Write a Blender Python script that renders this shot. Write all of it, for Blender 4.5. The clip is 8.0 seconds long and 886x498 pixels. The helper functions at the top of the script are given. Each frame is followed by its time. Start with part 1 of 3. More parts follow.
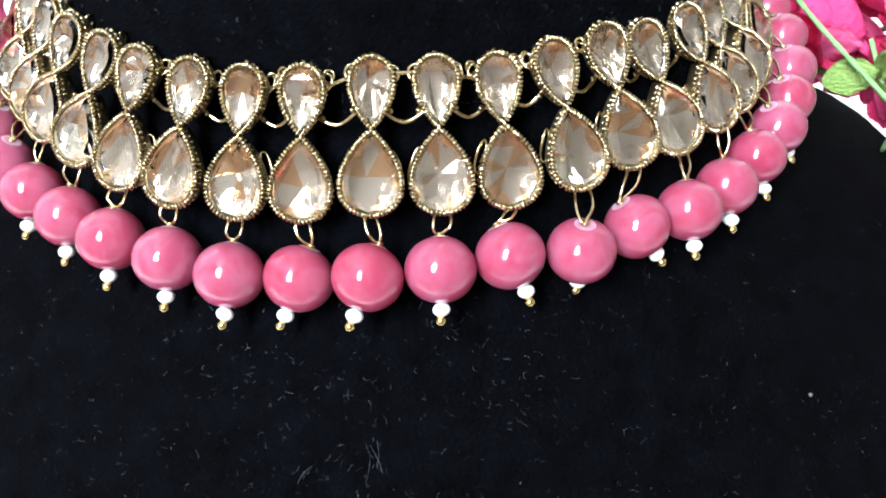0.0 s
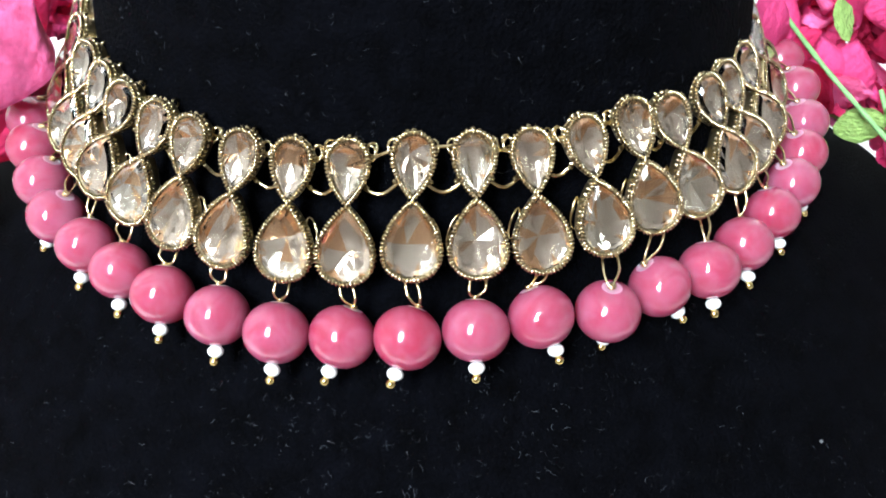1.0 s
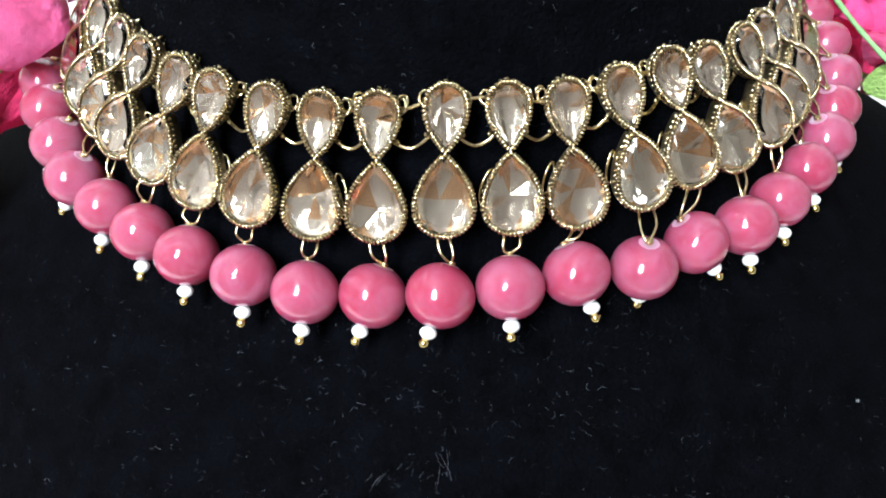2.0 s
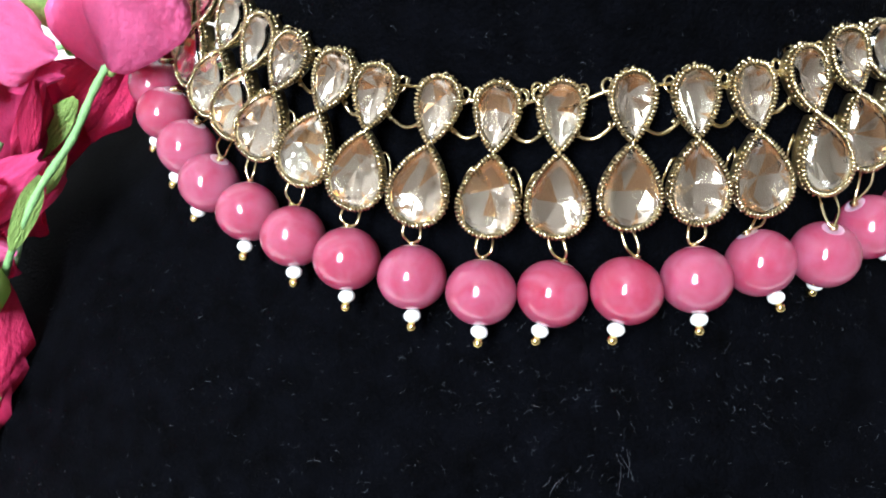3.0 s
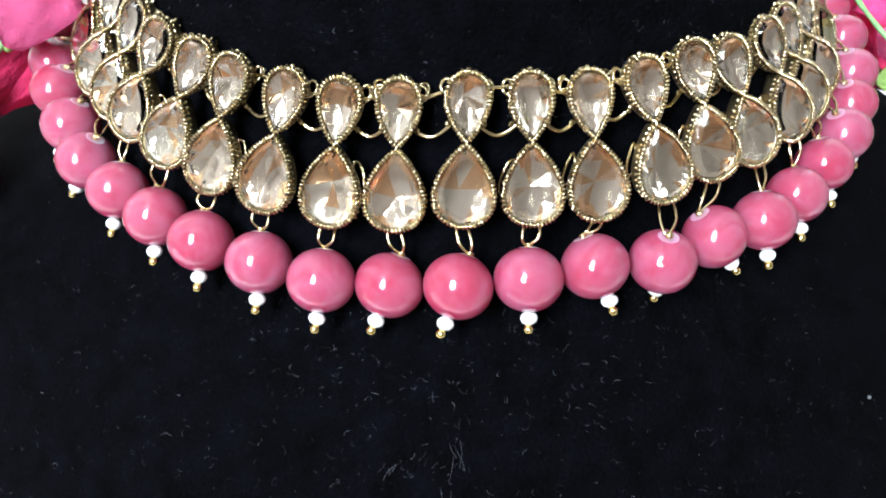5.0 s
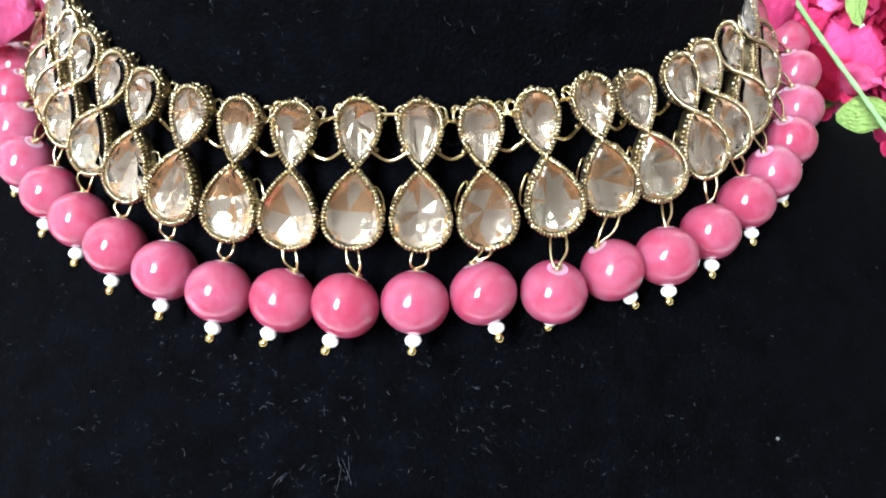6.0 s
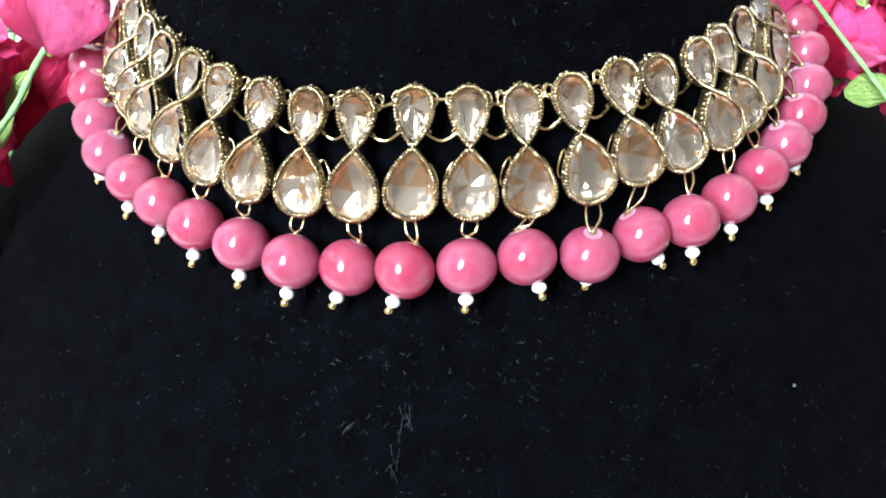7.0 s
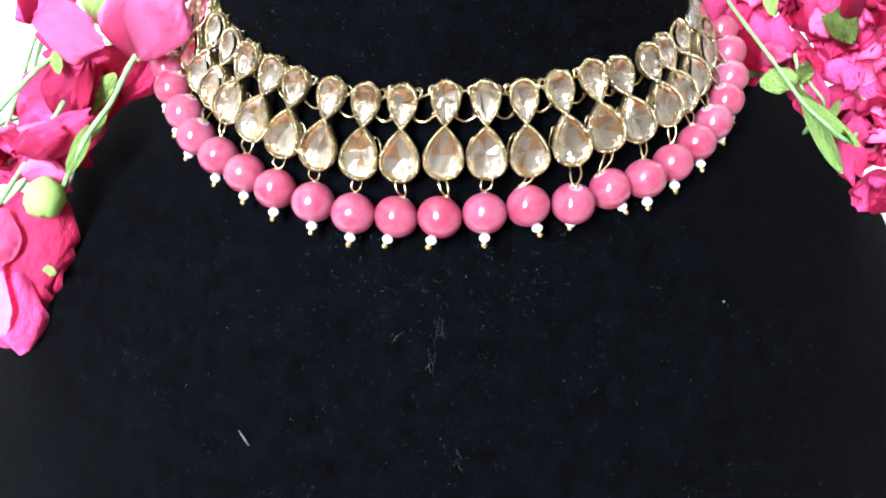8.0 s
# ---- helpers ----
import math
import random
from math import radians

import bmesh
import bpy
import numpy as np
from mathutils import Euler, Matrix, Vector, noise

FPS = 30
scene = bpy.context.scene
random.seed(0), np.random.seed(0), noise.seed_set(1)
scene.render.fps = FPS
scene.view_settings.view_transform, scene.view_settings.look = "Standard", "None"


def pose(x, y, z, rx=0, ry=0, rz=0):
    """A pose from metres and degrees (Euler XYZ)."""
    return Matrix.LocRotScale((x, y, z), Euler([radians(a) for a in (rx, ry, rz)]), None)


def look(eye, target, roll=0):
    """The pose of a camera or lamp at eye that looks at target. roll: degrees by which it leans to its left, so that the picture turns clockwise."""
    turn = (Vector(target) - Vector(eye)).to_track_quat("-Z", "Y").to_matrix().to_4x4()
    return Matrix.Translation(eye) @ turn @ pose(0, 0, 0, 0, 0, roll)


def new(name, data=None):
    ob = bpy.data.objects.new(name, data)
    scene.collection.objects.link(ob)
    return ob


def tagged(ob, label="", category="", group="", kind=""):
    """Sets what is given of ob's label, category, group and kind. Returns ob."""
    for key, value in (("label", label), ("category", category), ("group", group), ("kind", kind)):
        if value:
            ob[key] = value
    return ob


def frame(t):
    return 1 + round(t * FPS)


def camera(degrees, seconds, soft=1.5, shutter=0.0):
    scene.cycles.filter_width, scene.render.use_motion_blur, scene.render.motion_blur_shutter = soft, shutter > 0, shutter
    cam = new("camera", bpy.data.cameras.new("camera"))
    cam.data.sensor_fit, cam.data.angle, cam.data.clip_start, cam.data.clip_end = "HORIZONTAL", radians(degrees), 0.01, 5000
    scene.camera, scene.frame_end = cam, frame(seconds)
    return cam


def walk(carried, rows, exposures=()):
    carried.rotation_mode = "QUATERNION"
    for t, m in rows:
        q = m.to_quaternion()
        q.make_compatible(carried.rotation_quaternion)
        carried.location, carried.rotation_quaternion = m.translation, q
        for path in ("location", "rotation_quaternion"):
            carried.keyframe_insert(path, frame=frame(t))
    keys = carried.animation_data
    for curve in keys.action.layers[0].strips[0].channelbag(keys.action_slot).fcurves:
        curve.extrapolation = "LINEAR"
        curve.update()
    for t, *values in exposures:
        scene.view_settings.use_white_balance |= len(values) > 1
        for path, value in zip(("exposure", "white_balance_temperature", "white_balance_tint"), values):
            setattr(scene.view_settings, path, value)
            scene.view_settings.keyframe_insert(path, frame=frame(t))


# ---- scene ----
cam = camera(53.0, 8.0, soft=1.9)
PATH = [
    (0, (0.01094, 0.00998, 0.22202), (0.00853, 0.16024, 0.16709), -0.10),
    (0.5, (0.01046, 0.01241, 0.22816), (0.00832, 0.16239, 0.17246), -0.29),
    (1, (0.00654, 0.00661, 0.23275), (0.00384, 0.15644, 0.17669), 0.29),
    (1.2, (0.00755, 0.00627, 0.23263), (0.00405, 0.15530, 0.17451), 0.42),
    (2.3, (-0.00429, 0.00880, 0.22826), (-0.00599, 0.15721, 0.16851), -0.68),
    (2.5, (-0.01054, 0.00877, 0.22856), (-0.01130, 0.15715, 0.16871), -1.04),
    (3, (-0.02316, 0.01220, 0.22758), (-0.02158, 0.16052, 0.16759), -1.65),
    (3.5, (-0.02591, 0.01351, 0.22792), (-0.02298, 0.16184, 0.16802), -1.72),
    (4, (-0.02422, 0.01185, 0.22887), (-0.02052, 0.16032, 0.16935), -1.33),
    (4.5, (-0.01562, 0.01069, 0.22658), (-0.01368, 0.15840, 0.16513), -0.48),
    (5, (-0.00089, 0.00940, 0.22913), (-0.00231, 0.15686, 0.16705), 0.93),
    (6.5, (0.02354, 0.00892, 0.23467), (0.00803, 0.15532, 0.17200), 2.12),
    (7, (0.01724, -0.00574, 0.23616), (0.00264, 0.14019, 0.17220), 0.71),
    (7.5, (0.01254, -0.03014, 0.23948), (0.00216, 0.11595, 0.17507), 0.38),
    (8, (0.00707, -0.05285, 0.24685), (0.00152, 0.09341, 0.18221), 0.86),
]
walk(cam, [(t, look(eye, target, roll)) for t, eye, target, roll in PATH],
     exposures=[(0.0, 0.0), (1.0, -0.2), (2.5, -0.28), (3.5, -0.40), (4.0, -0.38), (5.0, -0.14), (6.5, 0.06), (7.0, 0.02), (8.0, 0.32)])

# ---- light: a bright window behind the camera, in a closed room with unseen greyed walls ----
world = bpy.data.worlds.new("world")
scene.world = world
world.use_nodes = True
wn = world.node_tree.nodes
sky = wn.new("ShaderNodeTexSky")
sky.sky_type, sky.sun_disc = "NISHITA", False
sky.sun_elevation, sky.sun_rotation = radians(40), radians(200)
world.node_tree.links.new(sky.outputs[0], wn["Background"].inputs[0])
wn["Background"].inputs[1].default_value = 0.1

WIN_X, WIN_Z, WIN_W, WIN_H = -0.62, 1.12, 0.52, 1.25   # the window's middle and size
ROOM_Y0, ROOM_Y1, ROOM_X, FLOOR_Z, CEIL_Z = -1.5, 0.75, 1.9, -0.75, 1.85


def area_lamp(name, where, target, sx, sy, power, colour):
    data = bpy.data.lights.new(name, "AREA")
    data.shape, data.size, data.size_y, data.energy, data.color = "RECTANGLE", sx, sy, power, colour
    lamp = new(name, data)
    lamp.matrix_world = look(where, target)
    return lamp


area_lamp("window_light", (WIN_X, ROOM_Y0 - 0.02, WIN_Z), (WIN_X, 0, WIN_Z), WIN_W - 0.06, WIN_H - 0.06, 176, (0.87, 0.985, 1.10))

# ---- materials ----
MM = 0.001


def material(name, colour, rough=0.5, metal=0.0, vary=0.0, scale=200.0, bump=0.0, bump_scale=800.0, per_thing=0.0, **more):
    """A principled material with noise in its colour, at two scales, and a fine relief."""
    m = bpy.data.materials.new(name)
    m.use_nodes = True
    nt = m.node_tree
    n, link = nt.nodes, nt.links.new
    p = n["Principled BSDF"]
    p.inputs["Base Color"].default_value = (*colour, 1)
    p.inputs["Roughness"].default_value = rough
    p.inputs["Metallic"].default_value = metal
    for key, value in more.items():
        p.inputs[key.replace("_", " ")].default_value = value
    tc = n.new("ShaderNodeTexCoord")
    if vary or per_thing:
        big, fine = n.new("ShaderNodeTexNoise"), n.new("ShaderNodeTexNoise")
        big.inputs["Scale"].default_value, fine.inputs["Scale"].default_value = scale, scale * 7
        for x in (big, fine):
            link(tc.outputs["Object"], x.inputs["Vector"])
            x.inputs["Detail"].default_value = 4
        add = n.new("ShaderNodeMath")
        add.operation = "MULTIPLY_ADD"
        link(fine.outputs[0], add.inputs[0])
        add.inputs[1].default_value = 0.5
        link(big.outputs[0], add.inputs[2])
        span = n.new("ShaderNodeMapRange")
        span.inputs["From Min"].default_value, span.inputs["From Max"].default_value = 0.45, 1.05
        span.inputs["To Min"].default_value, span.inputs["To Max"].default_value = 1 - vary, 1 + vary
        link(add.outputs[0], span.inputs["Value"])
        value = span.outputs[0]
        if per_thing:
            info = n.new("ShaderNodeObjectInfo")
            r = n.new("ShaderNodeMapRange")
            r.inputs["To Min"].default_value, r.inputs["To Max"].default_value = 1 - per_thing, 1 + per_thing
            link(info.outputs["Random"], r.inputs["Value"])
            mul = n.new("ShaderNodeMath")
            mul.operation = "MULTIPLY"
            link(value, mul.inputs[0])
            link(r.outputs[0], mul.inputs[1])
            value = mul.outputs[0]
        hsv = n.new("ShaderNodeHueSaturation")
        hsv.inputs["Color"].default_value = (*colour, 1)
        link(value, hsv.inputs["Value"])
        link(hsv.outputs[0], p.inputs["Base Color"])
    if bump:
        b, t = n.new("ShaderNodeBump"), n.new("ShaderNodeTexNoise")
        t.inputs["Scale"].default_value, t.inputs["Detail"].default_value = bump_scale, 5
        link(tc.outputs["Object"], t.inputs["Vector"])
        link(t.outputs[0], b.inputs["Height"])
        b.inputs["Strength"].default_value, b.inputs["Distance"].default_value = bump, 0.0006
        link(b.outputs[0], p.inputs["Normal"])
    return m


def paper(name, colour, through_light=0.12, vary=0.2, bump=0.9):
    """Crinkled dyed paper that lets some light through."""
    m = material(name, colour, 0.75, vary=vary, scale=5, bump=bump, bump_scale=9, per_thing=0.08)
    m.node_tree.nodes["Bump"].inputs["Distance"].default_value = 0.0016
    nt = m.node_tree
    p, out = nt.nodes["Principled BSDF"], nt.nodes["Material Output"]
    thin, mix = nt.nodes.new("ShaderNodeBsdfTranslucent"), nt.nodes.new("ShaderNodeMixShader")
    thin.inputs["Color"].default_value = (*colour, 1)
    mix.inputs[0].default_value = through_light
    nt.links.new(p.outputs[0], mix.inputs[1])
    nt.links.new(thin.outputs[0], mix.inputs[2])
    nt.links.new(mix.outputs[0], out.inputs["Surface"])
    return m


def velvet_material():
    m = material("black_velvet", (0.00072, 0.00085, 0.0015), 0.95, vary=0.85, scale=230, bump=1.0, bump_scale=1500,
                 Sheen_Weight=0.0, Sheen_Roughness=0.4)
    m.node_tree.nodes["Principled BSDF"].inputs["Specular IOR Level"].default_value = 0.03
    return m


VELVET = velvet_material()
GOLD = material("antique_gold", (0.56, 0.46, 0.28), 0.15, 1.0, vary=0.35, scale=300, bump=0.25, bump_scale=2500)
GOLD_DARK = material("tarnished_gold", (0.44, 0.35, 0.20), 0.34, 1.0, vary=0.5, scale=250, bump=0.5, bump_scale=1800)
WIRE = material("gold_wire", (0.74, 0.60, 0.35), 0.2, 1.0, vary=0.15, scale=400)
BRIGHT_GOLD = material("bright_gold", (0.80, 0.63, 0.27), 0.2, 1.0, vary=0.1, scale=500)


def foil(name, colour, rough, uneven):
    """Mirror backing of a stone: slightly wavy, its tint drifting from stone to stone."""
    m = material(name, colour, rough, 1.0, vary=0.12, scale=220, bump=uneven, bump_scale=400, per_thing=0.06)
    for node in m.node_tree.nodes:
        if node.bl_idname == "ShaderNodeTexNoise" and node.outputs[0].links[0].to_node.bl_idname == "ShaderNodeBump":
            node.inputs["Detail"].default_value = 0.5
    return m


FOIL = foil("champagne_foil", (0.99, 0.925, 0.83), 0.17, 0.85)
# Amber stands in for light that the foil reflects twice.
FOIL_REFLECTION = foil("amber_reflection_foil", (0.95, 0.62, 0.37), 0.15, 0.9)
CRYSTAL = material("champagne_crystal", (1.0, 0.97, 0.94), 0.01, Transmission_Weight=1.0, IOR=1.5)


def bead_glass(name, colour, cloudy, rough=0.04):
    """Milky dyed glass: light wanders through it, with paler clouds inside and a tint that drifts from bead to bead."""
    m = material(name, colour, rough, Subsurface_Weight=1.0, Subsurface_Scale=0.007, Subsurface_Radius=(1.0, 0.34, 0.5),
                 IOR=1.5, Transmission_Weight=0.12, Coat_Weight=0.35, Coat_Roughness=0.02)
    n, link = m.node_tree.nodes, m.node_tree.links.new
    p = n["Principled BSDF"]
    tc, info, shift = n.new("ShaderNodeTexCoord"), n.new("ShaderNodeObjectInfo"), n.new("ShaderNodeVectorMath")
    shift.operation = "MULTIPLY_ADD"
    link(info.outputs["Random"], shift.inputs[0])
    shift.inputs[1].default_value = (0.7, 0.9, 1.1)
    link(tc.outputs["Object"], shift.inputs[2])
    swirl, fine = n.new("ShaderNodeTexNoise"), n.new("ShaderNodeTexNoise")
    for node, scale, detail, twist in ((swirl, 170, 2, 1.5), (fine, 900, 4, 0.4)):
        link(shift.outputs[0], node.inputs["Vector"])
        node.inputs["Scale"].default_value, node.inputs["Detail"].default_value, node.inputs["Distortion"].default_value = scale, detail, twist
    both = n.new("ShaderNodeMath")
    both.operation = "MULTIPLY_ADD"
    link(fine.outputs[0], both.inputs[0])
    both.inputs[1].default_value = 0.22
    link(swirl.outputs[0], both.inputs[2])
    ramp = n.new("ShaderNodeValToRGB")
    ramp.color_ramp.elements[0].position, ramp.color_ramp.elements[0].color = 0.42, (*colour, 1)
    ramp.color_ramp.elements[1].position, ramp.color_ramp.elements[1].color = 0.82, (*cloudy, 1)
    link(both.outputs[0], ramp.inputs[0])
    hue, sat, hsv = n.new("ShaderNodeMapRange"), n.new("ShaderNodeMapRange"), n.new("ShaderNodeHueSaturation")
    hue.inputs["To Min"].default_value, hue.inputs["To Max"].default_value = 0.504, 0.494
    sat.inputs["To Min"].default_value, sat.inputs["To Max"].default_value = 1.03, 0.95
    for node, key in ((hue, "Hue"), (sat, "Saturation")):
        link(info.outputs["Random"], node.inputs["Value"])
        link(node.outputs[0], hsv.inputs[key])
    link(ramp.outputs[0], hsv.inputs["Color"])
    link(hsv.outputs[0], p.inputs["Base Color"])
    return m


PINK = bead_glass("pink_glass", (0.33, 0.047, 0.095), (0.38, 0.10, 0.165))
PINK_GROUND = bead_glass("ground_pink_glass", (0.55, 0.22, 0.32), (0.62, 0.34, 0.44), 0.45)
PEARL = material("white_seed_glass", (0.85, 0.85, 0.83), 0.15, vary=0.05, scale=600)
PETAL = paper("pink_paper", (0.80, 0.085, 0.28), 0.22, 0.14, 0.5)
# Pale and deep tones: partly the paper's own, partly light and shade painted in.
PETAL_PALE_LIT = paper("pale_lit_pink_paper", (0.88, 0.19, 0.42), 0.22, 0.12, 0.45)
PETAL_DEEP_SHADED = paper("crimson_shaded_paper", (0.68, 0.03, 0.14), 0.22, 0.18, 0.6)
LEAF = paper("green_paper", (0.38, 0.56, 0.17), 0.25, 0.2)
STEM = material("green_stem_wrap", (0.20, 0.40, 0.15), 0.65, vary=0.25, scale=300, bump=0.5, bump_scale=900)
LINT = material("white_lint", (0.075, 0.08, 0.085), 0.9, vary=0.2)
WALL = material("white_wall_paint", (0.80, 0.77, 0.76), 0.8, vary=0.03, scale=6, bump=0.1, bump_scale=150)
# Added walls and ceiling out of view, greyed so stones and metal reflect darker.
WALL_DARKENED = material("darkened_unseen_wall", (0.34, 0.32, 0.295), 0.85, vary=0.05, scale=6, bump=0.1, bump_scale=150)
CLOTH = material("white_table_top", (0.78, 0.74, 0.73), 0.55, vary=0.04, scale=20, bump=0.1, bump_scale=300)
FLOOR = material("floor_boards", (0.28, 0.18, 0.11), 0.45, vary=0.2, scale=8, bump=0.2, bump_scale=60)

# ---- mesh helpers ----


def to_mesh(name, bm, mats, smooth=True):
    me = bpy.data.meshes.new(name)
    bm.normal_update()
    bm.to_mesh(me)
    bm.free()
    for m in mats if isinstance(mats, (list, tuple)) else [mats]:
        me.materials.append(m)
    if smooth is not None:
        me.polygons.foreach_set("use_smooth", [smooth] * len(me.polygons))
    return me


def part(name, data, parent, m=None, label=""):
    ob = new(name, data)
    ob.parent = parent
    if m is not None:
        ob.matrix_basis = m
    if label:
        tagged(ob, label)
    return ob


def box(bm, x0, y0, z0, x1, y1, z1):
    vs = [bm.verts.new((x, y, z)) for z in (z0, z1) for y in (y0, y1) for x in (x0, x1)]
    for f in ((0, 2, 3, 1), (4, 5, 7, 6), (0, 1, 5, 4), (2, 6, 7, 3), (0, 4, 6, 2), (1, 3, 7, 5)):
        bm.faces.new([vs[i] for i in f])


def ball(bm, centre, radius, seg=10, rings=6, squash=1.0):
    r = bmesh.ops.create_uvsphere(bm, u_segments=seg, v_segments=rings, radius=radius,
                                  matrix=Matrix.Translation(centre) @ Matrix.Diagonal((1, 1, squash, 1)))
    return r["verts"]


def tube(bm, points, radius, sides=6, closed=False, ends=True):
    """A round bar along points; radius may be one number or one for each point."""
    pts = [Vector(p) for p in points]
    n = len(pts)
    rad = radius if isinstance(radius, (list, tuple)) else [radius] * n
    rings, side = [], None
    for i, p in enumerate(pts):
        a = pts[(i - 1) % n] if closed or i else p
        b = pts[(i + 1) % n] if closed or i < n - 1 else p
        d = (b - a).normalized()
        if side is None:
            side = d.orthogonal().normalized()
        side = (side - d * side.dot(d)).normalized()
        up = d.cross(side)
        rings.append([bm.verts.new(p + rad[i] * (math.cos(k * math.tau / sides) * side + math.sin(k * math.tau / sides) * up))
                      for k in range(sides)])
    for i in range(n if closed else n - 1):
        r, s = rings[i], rings[(i + 1) % n]
        for k in range(sides):
            bm.faces.new((r[k], r[(k + 1) % sides], s[(k + 1) % sides], s[k]))
    if ends and not closed:
        bm.faces.new(rings[0][::-1])
        bm.faces.new(rings[-1])


def smooth_path(points, steps=6):
    """A curve through points."""
    p = [Vector(q) for q in points]
    p = [2 * p[0] - p[1]] + p + [2 * p[-1] - p[-2]]
    out = []
    for i in range(1, len(p) - 2):
        a, b, c, d = p[i - 1:i + 3]
        for k in range(steps):
            t = k / steps
            out.append(0.5 * (2 * b + (c - a) * t + (2 * a - 5 * b + 4 * c - d) * t * t + (3 * b - a - 3 * c + d) * t ** 3))
    return out + [p[-2]]


def basis(origin, x, y, z):
    m = Matrix.Identity(4)
    for i, v in enumerate((x, y, z)):
        m.col[i][:3] = v
    m.translation = origin
    return m


# ---- the room ----


def slab(name, x0, y0, z0, x1, y1, z1, mat, label):
    bm = bmesh.new()
    box(bm, x0, y0, z0, x1, y1, z1)
    return tagged(new(name, to_mesh(name, bm, mat, False)), label, kind="structure")


T = 0.12
slab("floor", -ROOM_X, ROOM_Y0, FLOOR_Z - T, ROOM_X, ROOM_Y1, FLOOR_Z, FLOOR, "brown wooden floor of the room")
slab("ceiling", -ROOM_X, ROOM_Y0, CEIL_Z, ROOM_X, ROOM_Y1, CEIL_Z + T, WALL_DARKENED, "unseen ceiling, greyed to darken reflections")
slab("wall_north", -ROOM_X, ROOM_Y1, FLOOR_Z, ROOM_X, ROOM_Y1 + T, CEIL_Z, WALL, "white painted wall behind the flowers")
slab("wall_east", ROOM_X, ROOM_Y0, FLOOR_Z, ROOM_X + T, ROOM_Y1, CEIL_Z, WALL_DARKENED, "unseen side wall, greyed to darken reflections")
slab("wall_west", -ROOM_X - T, ROOM_Y0, FLOOR_Z, -ROOM_X, ROOM_Y1, CEIL_Z, WALL_DARKENED, "unseen side wall, greyed to darken reflections")


def window_wall():
    bm = bmesh.new()
    x0, x1 = WIN_X - WIN_W / 2, WIN_X + WIN_W / 2
    z0, z1 = WIN_Z - WIN_H / 2, WIN_Z + WIN_H / 2
    ya, yb = ROOM_Y0 - T, ROOM_Y0
    box(bm, -ROOM_X, ya, FLOOR_Z, x0, yb, CEIL_Z)
    box(bm, x1, ya, FLOOR_Z, ROOM_X, yb, CEIL_Z)
    box(bm, x0, ya, FLOOR_Z, x1, yb, z0)
    box(bm, x0, ya, z1, x1, yb, CEIL_Z)
    tagged(new("wall_south", to_mesh("wall_south", bm, WALL_DARKENED, False)), "unseen wall with a tall window opening, greyed to darken reflections", kind="structure")
    bm = bmesh.new()
    w = 0.03
    box(bm, x0, yb, z0, x0 + w, yb + 0.03, z1)
    box(bm, x1 - w, yb, z0, x1, yb + 0.03, z1)
    box(bm, x0 + w, yb, z0, x1 - w, yb + 0.03, z0 + w)
    box(bm, x0 + w, yb, z1 - w, x1 - w, yb + 0.03, z1)
    tagged(new("window_1", to_mesh("window_1", bm, WALL, False)), "tall white window frame letting daylight in", kind="structure")


window_wall()

table = tagged(new("table"), "white table that carries the display bust", "table")
table.location = (0, 0.16, -0.75)
bm = bmesh.new()
box(bm, -0.6, -0.13, 0.72, 0.6, 0.46, 0.749)
bmesh.ops.bevel(bm, geom=bm.edges[:], offset=0.004, segments=2, affect="EDGES")
part("tabletop", to_mesh("tabletop", bm, CLOTH), table)
bm = bmesh.new()
box(bm, -0.025, -0.025, 0, 0.025, 0.025, 0.72)
leg = to_mesh("table_leg", bm, CLOTH, False)
for sx in (-0.55, 0.55):
    for sy in (-0.08, 0.41):
        part("leg", leg, table, pose(sx, sy, 0))

# ---- the display bust: leaning rings, as rows of front height, half width, half depth, front line and backward rise, in millimetres ----
AXIS_Y = 174.0
BUST = [(0, 165, 130, 70, 0), (50, 163, 130, 77, 0.02), (90, 156, 132, 87, 0.06), (120, 142, 135, 94, 0.14), (140, 124, 125, 100.5, 0.2),
        (150, 110, 112, 104.5, 0.24), (158, 97, 95, 108, 0.27), (164, 83, 80, 110.5, 0.29), (170, 71, 67, 113, 0.3),
        (178, 62.5, 60, 116, 0.3), (185, 59.5, 57, 117.5, 0.3), (195, 57.5, 55, 119, 0.3), (205, 57, 54.5, 119.5, 0.3), (262, 57, 54, 120, 0.3)]


def bust_row(h):
    for low, high in zip(BUST, BUST[1:]):
        if h <= high[0]:
            k = (h - low[0]) / (high[0] - low[0])
            return [a + (b - a) * k for a, b in zip(low[1:], high[1:])]
    return BUST[-1][1:]


def bust_point(turn, h, lift=0.0):
    """A point of the bust's skin, in metres, at an angle from the front (degrees) and a height of its ring in millimetres."""
    a, b, front, rise = bust_row(h)
    s, c = math.sin(radians(turn)), math.cos(radians(turn))
    y = front + b * (1 - c) if c > 0 else front + b - min(b, 58) * c
    return Vector((a * s, y, h + rise * (min(y, front + b * 1.15) - front))) * MM + Vector((s, -c, 0.4)).normalized() * lift * MM


